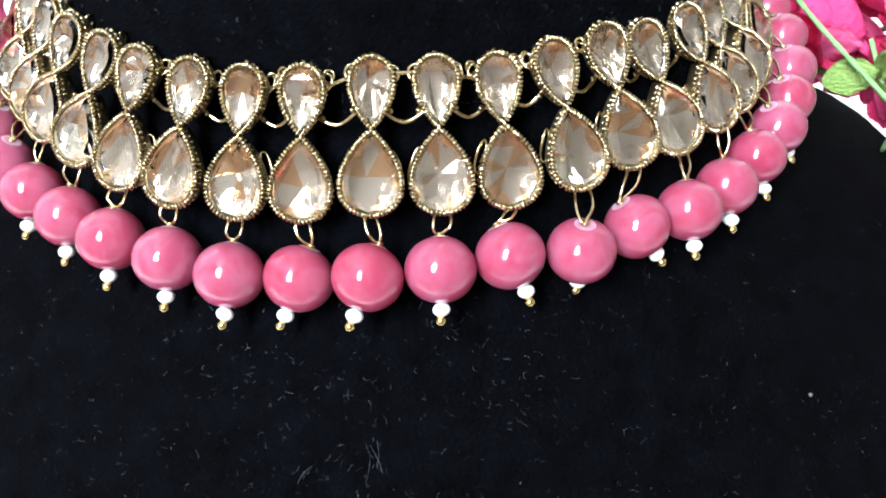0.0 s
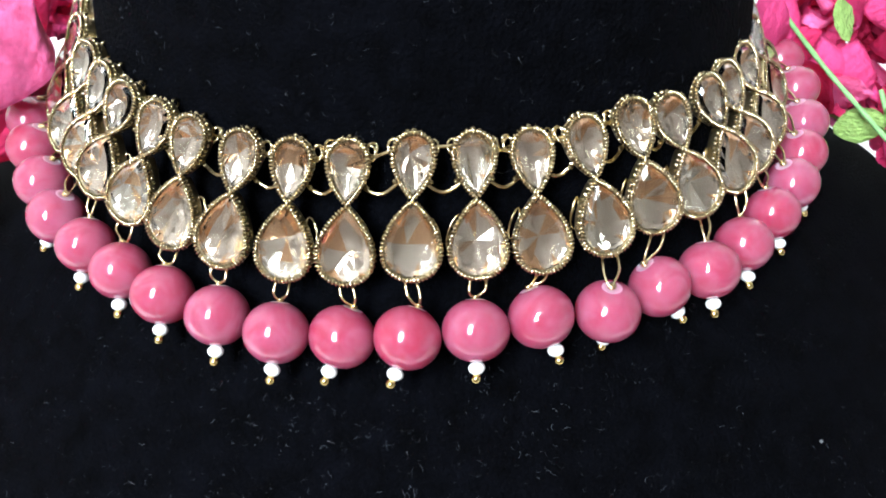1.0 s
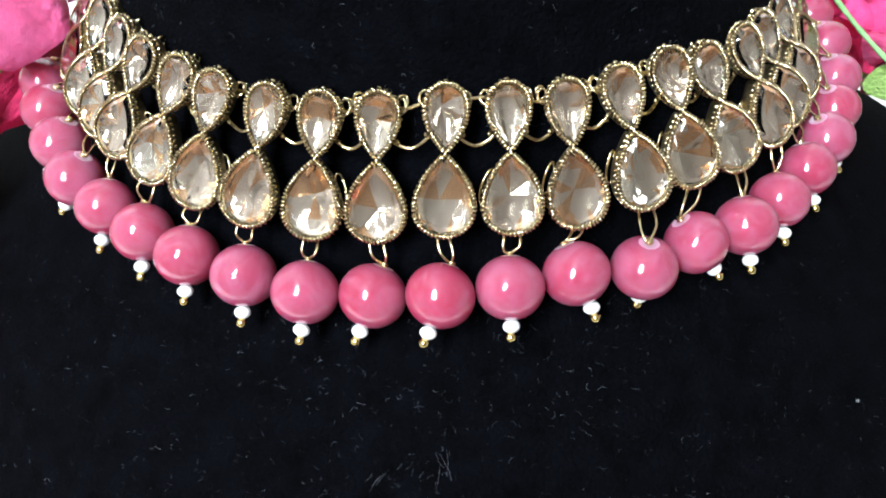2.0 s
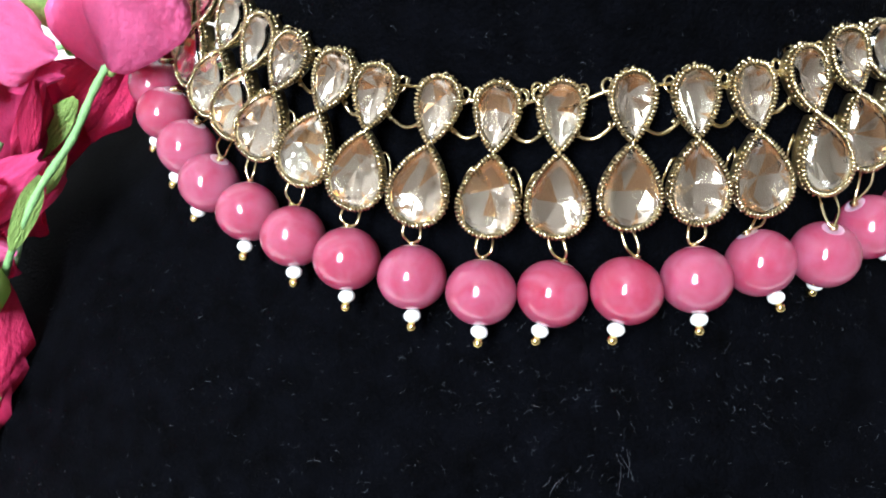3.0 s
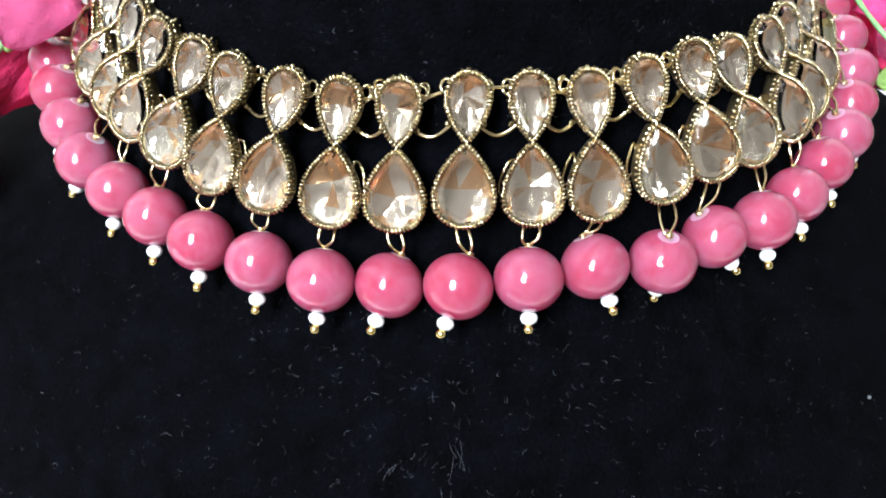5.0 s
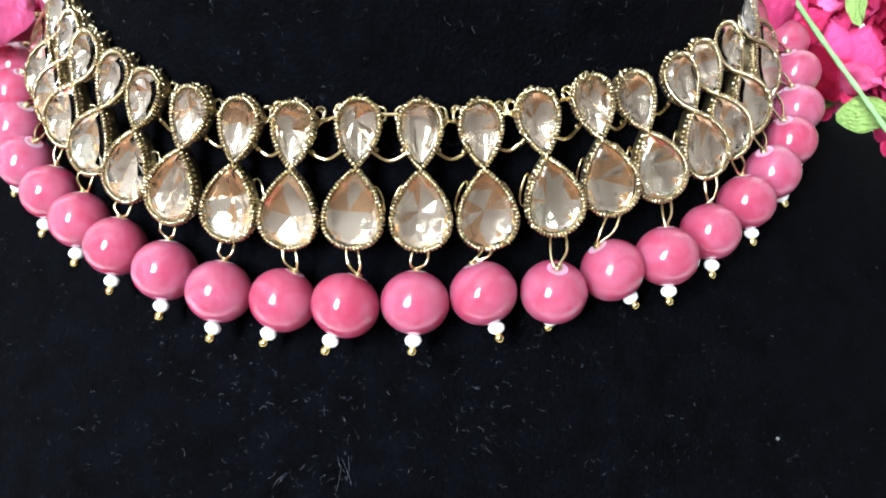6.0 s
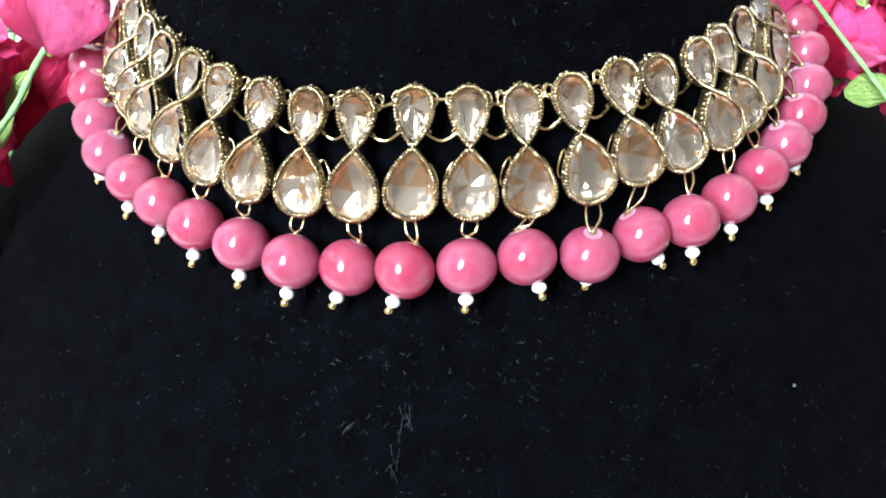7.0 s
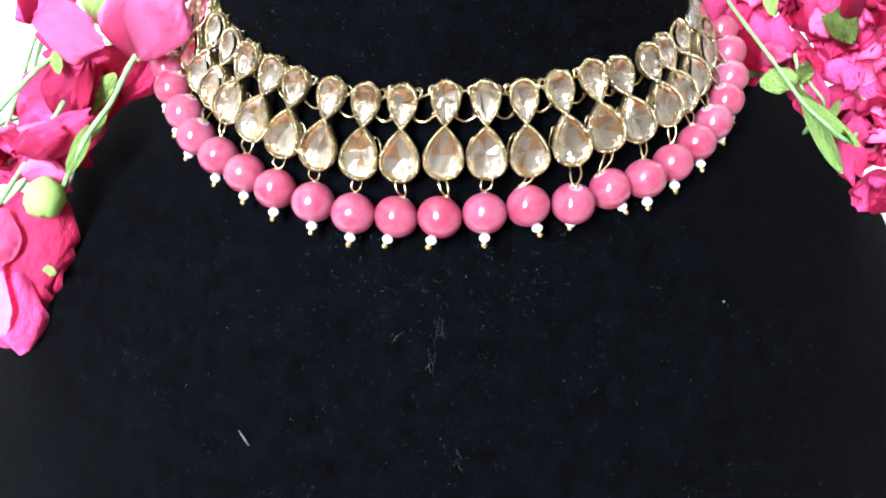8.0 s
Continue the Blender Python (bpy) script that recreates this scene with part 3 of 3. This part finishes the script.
def petal_mesh(w, h, cup, curl, seed, mat):
    """A cupped, creased paper petal, its foot at the origin, standing along z and opening towards -y."""
    rng = random.Random(seed)
    bm = bmesh.new()
    nu, nv = 15, 14
    ph, pv, lean = rng.uniform(0, 6), rng.uniform(0, 6), rng.uniform(-0.22, 0.22)
    fold = rng.choice((-1, 1))
    rows = []
    for j in range(nv):
        v = j / (nv - 1)
        wide = w / 2 * (0.24 + 0.76 * math.sin(min(v / 0.55, 1) * math.pi / 2)) * (1 - max(0, (v - 0.6) / 0.4) ** 2.6 * 0.5)
        row = []
        for i in range(nu):
            u = i / (nu - 1) * 2 - 1
            grain = noise.noise((3.1 * u + seed * 7.3, 4.3 * v, 0.5)) + 0.5 * noise.noise((8 * u, 9 * v + seed * 3.1, 1.7))
            zz = h * v * (1 - 0.13 * u * u * v) + 0.03 * h * math.sin(4 * u + ph) * v + 0.03 * h * grain * v
            yy = -cup * h * math.sin(v * math.pi * 0.62) - cup * 0.6 * w * (1 - u * u) * (1 - 0.25 * v) + curl * h * v ** 3
            yy += 0.045 * h * grain * v + 0.02 * h * math.sin(5 * v + 2.1 * u + pv)
            # one corner turned back along a crease
            corner = max(0.0, u * fold + v - 1.35)
            yy += 0.55 * corner * h * (0.5 + curl)
            zz -= 0.25 * corner * h
            row.append(bm.verts.new((wide * u * (1 + 0.06 * grain) + lean * w * v * v, yy + cup * w * 0.6, zz)))
        rows.append(row)
    for r, s in zip(rows, rows[1:]):
        for i in range(nu - 1):
            bm.faces.new((r[i], r[i + 1], s[i + 1], s[i]))
    bmesh.ops.solidify(bm, geom=bm.faces[:], thickness=0.012)
    return to_mesh("petal", bm, mat)


# petals of unit width and height: flat, cupped, curled back, pale ones for lit petals, and two narrow deep-coloured
# ones for shaded petals
PETALS = [petal_mesh(1, 1, c, k, s, mat) for s, (c, k, mat) in enumerate([
    (0.14, 0.14, PETAL), (0.10, 0.06, PETAL_PALE_LIT), (0.20, 0.26, PETAL), (0.22, 0.05, PETAL_DEEP_SHADED), (0.16, 0.18, PETAL_DEEP_SHADED), (0.16, 0.30, PETAL_PALE_LIT)])]


def leaf_mesh(w, h, seed):
    bm = bmesh.new()
    rng = random.Random(seed)
    nu, nv, rows = 7, 14, []
    ph = rng.uniform(0, 6)
    for j in range(nv):
        v = j / (nv - 1)
        wide = w / 2 * (0.12 + math.sin(math.pi * min(1, v * 0.98 + 0.02)) ** 0.8) * (1 + 0.35 * noise.noise((3.3 * v, seed * 5.7, 0.2)))
        rows.append([bm.verts.new((wide * u, 0.10 * w * abs(u) - 0.12 * h * v * v + 0.04 * h * math.sin(5 * v + 2 * u + ph) + 0.10 * w * noise.noise((2 * u, 6 * v, seed)), h * v))
                     for u in (i / (nu - 1) * 2 - 1 for i in range(nu))])
    for r, s in zip(rows, rows[1:]):
        for i in range(nu - 1):
            bm.faces.new((r[i], r[i + 1], s[i + 1], s[i]))
    bmesh.ops.solidify(bm, geom=bm.faces[:], thickness=0.02)
    return to_mesh("leaf", bm, LEAF)


LEAVES = [leaf_mesh(1, 1, 1), leaf_mesh(1, 1, 2)]


def calyx_mesh():
    bm = bmesh.new()
    n, loops = 20, []
    for r, z in ((0.6, -3.5), (1.3, -3.1), (2.4, -2.2), (3.1, -0.9), (3.4, 0.4), (3.2, 1.5), (2.6, 2.4), (1.5, 3.0), (0.5, 3.2)):
        loops.append([bm.verts.new((r * MM * (1 + 0.07 * math.sin(3 * k * math.tau / n + z)) * math.cos(k * math.tau / n),
                                    r * MM * math.sin(k * math.tau / n), (z + (0.5 if k % 3 == 0 and z > 2 else 0)) * MM)) for k in range(n)])
    for r, s in zip(loops, loops[1:]):
        for k in range(n):
            bm.faces.new((r[k], r[(k + 1) % n], s[(k + 1) % n], s[k]))
    bm.faces.new(loops[0][::-1])
    bm.faces.new(loops[-1])
    return to_mesh("calyx", bm, LEAF)


CALYX = calyx_mesh()


def stand(foot, way, face, roll=0.0):
    """A turn whose z runs along way and whose -y looks to face."""
    z = Vector(way).normalized()
    y = -Vector(face)
    y = (y - z * y.dot(z)).normalized()
    return basis(foot, y.cross(z), y, z) @ pose(0, 0, 0, 0, 0, roll)


def stem_part(rose, foot, places, thick=0.6):
    bm = bmesh.new()
    pts = smooth_path([Vector(p) * MM - foot for p in places])
    tube(bm, pts, [thick * MM * (1 + 0.12 * math.sin(1.7 * k)) for k in range(len(pts))], 7)
    part("stem", to_mesh("stem", bm, STEM), rose, label="thin green wrapped wire stem")


def leaf_part(rose, foot, a, b, width, face=(0, -1, 0.3), kind=0):
    a, b = Vector(a) * MM, Vector(b) * MM
    part("leaf", LEAVES[kind], rose, stand(a - foot, b - a, face) @ Matrix.Diagonal((width * MM, width * MM, (b - a).length, 1)), "green paper leaf")


def paper_rose(petals, seed, stems=(), leaves=(), group="", calyx=None, move=(0, 0, 0)):
    """A paper rose. petals: foot x, y, z, tip x, z, width and kind (mm); stems: rows of places and a thickness;
    leaves: foot, tip, width; calyx: place, way and size; move: a shift of all but the stems' lower ends."""
    mx, my, mz = move
    petals = [(x + mx, y + my, z + mz, tx + mx, tz + mz, w, kind) for x, y, z, tx, tz, w, kind in petals]
    stems = [([(x + mx, y + my, z + mz) if y < 200 else (x, y, z) for x, y, z in places], thick) for places, thick in stems]
    leaves = [([p + d for p, d in zip(a, move)], [p + d for p, d in zip(b, move)], w) for a, b, w in leaves]
    rng = random.Random(seed)
    foot = Vector(petals[0][:3]) * MM
    rose = tagged(new("paper_rose"), "bright pink crinkled paper rose on a green wrapped stem", "flower", group)
    rose.matrix_world = Matrix.Translation(foot)
    for k, (x, y, z, tx, tz, w, kind) in enumerate(petals):
        a = Vector((x, y, z)) * MM
        b = Vector((tx, y - 2 - rng.uniform(0, 3), tz)) * MM
        face = (rng.uniform(-0.35, 0.35), -1, rng.uniform(-0.05, 0.4))
        h = (b - a).length
        part("petal", PETALS[kind], rose, stand(a - foot, b - a, face) @ Matrix.Diagonal((w * MM * 1.12, (w * MM + h) * 0.5, h * 1.02, 1)))
    for places, thick in stems:
        stem_part(rose, foot, places, thick)
    for k, (a, b, w) in enumerate(leaves):
        leaf_part(rose, foot, a, b, w, (rng.uniform(-0.4, 0.4), -1, rng.uniform(0, 0.4)), k % 2)
    if calyx:
        place, way, size = calyx
        place = [p + d for p, d in zip(place, move)]
        part("calyx", CALYX, rose, stand(Vector(place) * MM - foot, way, (0, -1, 0.01)) @ Matrix.Scale(size, 4), "round green paper calyx")
    return rose


def open_rose(place, way, size, seed, group, cut):
    """A whole open rose further back, with rings of petals, on a stem that runs down to its cut end."""
    rng = random.Random(seed)
    foot = Vector(place) * MM
    rose = tagged(new("paper_rose"), "bright pink crinkled paper rose on a green wrapped stem", "flower", group)
    rose.matrix_world = Matrix.Translation(foot)
    turn = stand((0, 0, 0), way, (0, -1, 0.2))
    for count, tilt, s in ((3, 6, 0.7), (4, 24, 0.9), (5, 50, 1.0)):
        a0 = rng.uniform(0, 360)
        for k in range(count):
            part("petal", PETALS[rng.choice((0, 2, 3) if tilt < 20 else (0, 2, 5, 4))], rose,
                 turn @ pose(0, 0, 0, 0, 0, a0 + 360 * k / count + rng.uniform(-12, 12)) @ pose(0, -0.5 * MM, 0, tilt + rng.uniform(-7, 7))
                 @ Matrix.Diagonal((12 * size * s * MM, 12 * size * s * MM, 12 * size * s * rng.uniform(0.9, 1.1) * MM, 1)))
    part("calyx", CALYX, rose, turn @ Matrix.Scale(0.6 * size, 4), "round green paper calyx")
    x = cut[0]
    stem_part(rose, foot, [place, (place[0] * 0.6 + x * 0.4, (place[1] + 270) / 2, place[2] - 8), (x * 0.9, 275, min(place[2], 185)), (x, 335, 60), cut])
    return rose


LEFT, RIGHT = "bunch of paper roses by one shoulder", "bunch of paper roses by the other shoulder"
CUT_L, CUT_R = (-165, 345, 1), (165, 345, 1)


def away(*places):
    """A stem's places, carried on behind the shoulder down to the table."""
    x, y, z = places[-1]
    s = 1 if x > 0 else -1
    px, py, pz = places[-2]
    k = 32 / math.hypot(x - px, z - pz)
    ex, ez = x + (x - px) * k, z + (z - pz) * k
    return list(places) + [((x + ex) / 2, y + 2, (z + ez) / 2), (ex, y + 6, ez), (ex - 6, y + 60, ez - 5), (s * 158, 300, 100), (s * 165, 345, 1)]


def back(place):
    """A short stem that runs straight behind the bunch and down to the table."""
    x, y, z = place
    s = 1 if x > 0 else -1
    return [place, (x + s * 5, y + 22, z - 6), (s * 132, 250, min(z, 182)), (s * 155, 300, 120), (s * 165, 345, 1)]


# The pale front petals have their brightness put into the colour.
paper_rose([(-73, 152, 202.5, -73.5, 222, 13.5, 5), (-71.5, 150, 203, -62, 222, 14, 1), (-74, 158, 204.5, -68, 223.5, 9.3, 2),
            (-72.5, 155, 205.5, -60, 220, 7.9, 2), (-75, 160, 204.5, -78, 216, 7.4, 3)], 1,
           [([(-72.5, 152, 204.5), (-75.5, 150, 199.5), (-79, 148, 193), (-84.5, 146, 186), (-90, 145, 177), (-97, 150, 168), (-114, 176, 166),
              (-135, 240, 172), (-150, 290, 150), CUT_L], 0.65)],
           [((-82, 160, 197), (-92, 157, 186.5), 4.5), ((-84, 146, 188), (-90, 143.5, 176.5), 3.4), ((-81, 150, 191.5), (-85, 149, 184), 2.2)], LEFT,
           ((-72.8, 152.5, 203), (0.1, -0.1, 1), 0.36))
paper_rose([(-99.5, 158, 209, -81, 208, 13.8, 1), (-99.5, 160, 201.5, -82.5, 201.5, 6.5, 0), (-101, 164, 209.5, -88.5, 221.5, 8.2, 0),
            (-102, 163, 205.5, -84.5, 203, 9.6, 3)], 2,
           [(back((-99, 166, 206)), 0.6)], [((-87, 162, 219), (-83, 159, 208.5), 5.5), ((-84, 166, 203), (-80, 165, 219), 6)], LEFT)
paper_rose([(-97, 163, 200, -101, 180, 17, 2), (-92, 159, 201, -95, 185, 12, 0), (-85.5, 157, 200.5, -92.5, 187.5, 3.4, 4),
            (-86.5, 156, 201, -89.5, 188.5, 3.4, 3), (-96.5, 164, 199.5, -108, 181, 13, 0), (-90, 166, 200, -92, 180, 13, 4), (-87.5, 160, 200.5, -88, 191, 4, 4)], 3,
           [(away((-94.5, 158, 202), (-98, 155, 199.5), (-103, 154, 195)), 0.6)], [((-95, 156, 203), (-93, 154, 198), 3)], LEFT)
paper_rose([(-104, 150, 177, -84, 190, 7.5, 0), (-103, 153, 174, -82.5, 189, 9, 4), (-104, 148, 180, -89.5, 186, 7, 2),
            (-104, 148, 175, -92, 175, 9, 5), (-106, 152, 182, -95, 168, 11, 0)], 4,
           [(away((-92, 152, 192), (-96, 150, 186), (-102.5, 150, 178)), 0.6)], (), LEFT)
# Crimson petals here carry their shade in the colour.
paper_rose([(-100, 146, 170, -105, 142, 17, 4), (-96, 148, 171, -99, 150, 11, 4), (-104, 148, 170, -111, 146, 13, 0),
            (-107, 142, 168, -108, 153, 9, 1), (-102, 150, 166, -104, 140, 14, 3)], 5,
           [(back((-97, 148, 172)), 0.6)], [((-98.5, 140, 152.5), (-94.5, 139, 153), 2.6)], LEFT,
           ((-96, 142.5, 171), (-0.15, -0.2, -1), 1.4))
paper_rose([(-105, 140, 152, -108, 131, 12, 2), (-109, 138, 153, -111, 134, 10, 1), (-110, 143, 152, -115, 130, 13, 0), (-106, 144, 153, -105, 137, 11, 4)], 6,
           [(back((-102, 146, 158)), 0.6)], (), LEFT, ((-107, 143, 153), (-0.1, 0, -1), 0.5))
paper_rose([(-111, 172, 207.5, -99.5, 216.5, 8.5, 2), (-107.5, 170, 207, -101, 218, 7, 0), (-100, 172, 208.5, -95.5, 219, 7.1, 0)], 7,
           [(away((-97.5, 164, 217), (-101, 164, 208), (-105, 164, 200), (-109, 166, 193)), 0.5), (away((-97.5, 166, 214), (-101, 166, 205.5), (-105.5, 166, 196)), 0.5)],
           (), LEFT)
# Crimson throughout: shade behind the front rose is painted into these petals.
paper_rose([(-76.5, 170, 201.5, -91.5, 190, 9.3, 3), (-76, 172, 200, -85, 188, 8.5, 4), (-77, 176, 200.5, -81, 191, 8.7, 4),
            (-83, 174, 200.5, -95, 194, 7.2, 3)], 8, [(back((-77, 178, 201)), 0.6)], [((-80, 180, 203), (-76, 178, 194), 5)], LEFT)
open_rose((-98, 176, 190), (0.2, -0.8, -0.3), 1.0, 35, LEFT, CUT_L)
open_rose((-103, 168, 180), (0.2, -0.8, -0.4), 1.0, 36, LEFT, CUT_L)
open_rose((-108, 180, 188), (0.3, -0.7, -0.4), 1.0, 31, LEFT, CUT_L)
open_rose((-118, 172, 176), (0.4, -0.8, -0.3), 1.1, 32, LEFT, CUT_L)
open_rose((-120, 160, 158), (0.5, -0.7, -0.4), 1.1, 33, LEFT, CUT_L)
open_rose((-80, 183, 203), (0.1, -0.9, 0.2), 0.9, 38, LEFT, CUT_L)
open_rose((-80, 196, 214), (0.2, -0.8, 0.4), 1.0, 37, LEFT, CUT_L)
open_rose((-92, 190, 214), (0.4, -0.6, 0.5), 1.0, 34, LEFT, CUT_L)

paper_rose([(67.5, 184, 207, 65.5, 220.5, 7.2, 0), (69, 188, 207, 70, 220, 6.8, 2), (71, 190, 206, 77, 212, 6.2, 3), (73, 188, 206, 81, 196, 8, 4),
            (75, 192, 206, 84, 195, 9, 3), (70, 186, 206, 74, 194, 7, 0)], 21, [(back((70, 193, 205)), 0.6)], [((69, 186, 208), (74, 186, 204), 4)], RIGHT)
paper_rose([(80.5, 176, 202, 74, 217, 9, 2), (81, 175, 202.5, 80.5, 216.5, 8.7, 2), (82, 180, 201.5, 78.5, 216, 9.8, 0), (74, 171, 206.5, 83, 208, 6, 1),
            (78, 178, 204, 73.5, 212.5, 5.3, 0), (82, 178, 202, 85.5, 211, 5.9, 0)], 22,
           [(back((81, 182, 201)), 0.6)], [((75, 164, 200.5), (83.5, 160, 203.5), 6), ((77.5, 180, 198.5), (78.5, 180, 203), 3.5)], RIGHT,
           ((81, 177.5, 202), (-0.2, 0, 1), 0.6), (5.5, 17, -7))
paper_rose([(95.5, 184, 203.5, 86, 214.5, 7.8, 2), (96.5, 186, 203.5, 92.5, 215, 7, 0), (93, 181, 204.5, 86.5, 212, 6, 1), (93.5, 185, 203, 87, 207.5, 4.5, 3),
            (89.5, 190, 211, 89, 218.5, 9.3, 0)], 23, [(back((95, 189, 203)), 0.6)], [((90, 178, 216.5), (97.5, 176, 204), 7.5), ((75, 180, 218), (77.5, 180, 210), 4)], RIGHT, move=(6, 8, 0))
paper_rose([(96.5, 180, 211, 87.5, 220, 8.9, 0), (99.5, 182, 212, 95.5, 221, 9, 2), (99, 178, 210.5, 93, 217, 7.4, 1)], 24,
           [(back((98, 186, 209)), 0.6)], (), RIGHT, move=(6, 8, 0))
paper_rose([(89, 180, 205.5, 91.5, 190, 8, 4), (89, 177, 204, 95.5, 188, 6.7, 0), (88.5, 178, 200.5, 86, 195, 5.9, 2), (90.5, 176, 202.5, 88.5, 192.5, 5.8, 2),
            (90.5, 186, 205.5, 99.5, 199.5, 7.6, 4)], 25,
           [([(84.5, 174, 207), (87, 172, 199), (90.5, 171, 191), (94, 182, 184), (132, 250, 172), (155, 300, 120), CUT_R], 0.45), ([(86.5, 173, 203), (90, 173, 199), (94, 173, 194.5), (98, 186, 188), (132, 250, 172), (155, 300, 120), CUT_R], 0.4)],
           [((85, 172, 203), (89, 171, 202.5), 5)], RIGHT, move=(3, 5, -5))
paper_rose([(104.5, 184, 198, 95, 201.5, 7.5, 2), (104, 186, 202, 96.5, 203, 6.1, 4), (104.5, 188, 194.5, 100.5, 188, 9.2, 0), (102.5, 182, 204, 100.5, 195, 6, 0)], 26,
           [(back((104, 190, 199)), 0.6)], [((95, 172, 187), (96.5, 172, 194), 3.5)], RIGHT, move=(4, 5, -3))
paper_rose([(103.5, 172, 187.5, 95.5, 187.5, 8.5, 0), (101.5, 170, 190, 98, 183.5, 7, 2), (101.5, 174, 191, 97.5, 194.5, 4.3, 2)], 27,
           [(back((103, 178, 188)), 0.6)], (), RIGHT, move=(4, 5, -3))
paper_rose([(98, 170, 184, 104, 171, 4.9, 4), (98.5, 169, 184, 104.5, 174, 6.7, 3), (98, 168, 184, 101.5, 173, 4, 2)], 28,
           [([(67.4, 183.5, 216.9), (77, 183.5, 206.4), (81.9, 179.7, 200.6), (84.8, 173.4, 196.3), (87.6, 167.1, 192.2), (92.1, 164.5, 188.4), (101, 167.7, 182.6), (110, 185, 184),
              (128, 230, 178), (150, 290, 150), CUT_R], 0.5)],
           [((87.6, 168.1, 193.3), (99.2, 163.9, 175.2), 4.2), ((84.8, 173.4, 196.3), (101.4, 166, 182.1), 2.6), ((87, 168, 193.5), (104.6, 167.1, 180), 3.4)], RIGHT)
open_rose((108, 196, 206), (-0.4, -0.8, 0.1), 1.1, 41, RIGHT, CUT_R)
open_rose((117, 190, 184), (-0.3, -0.8, -0.3), 1.1, 42, RIGHT, CUT_R)
open_rose((119, 180, 170), (-0.2, -0.7, -0.6), 1.0, 43, RIGHT, CUT_R)
open_rose((118, 190, 198), (-0.4, -0.8, 0.1), 1.1, 47, RIGHT, CUT_R)
open_rose((122, 180, 182), (-0.4, -0.8, -0.2), 1.1, 48, RIGHT, CUT_R)
open_rose((114, 202, 216), (-0.3, -0.8, 0.2), 1.1, 49, RIGHT, CUT_R)
open_rose((111, 184, 180), (-0.3, -0.9, -0.1), 0.9, 50, RIGHT, CUT_R)
open_rose((78, 206, 196), (0.1, -0.9, 0.2), 1.0, 45, RIGHT, CUT_R)
open_rose((92, 204, 196), (-0.1, -0.9, 0.0), 1.0, 46, RIGHT, CUT_R)
open_rose((98, 208, 211), (-0.3, -0.9, 0.2), 1.0, 52, RIGHT, CUT_R)
open_rose((84, 208, 212), (-0.3, -0.8, 0.3), 1.0, 44, RIGHT, CUT_R)
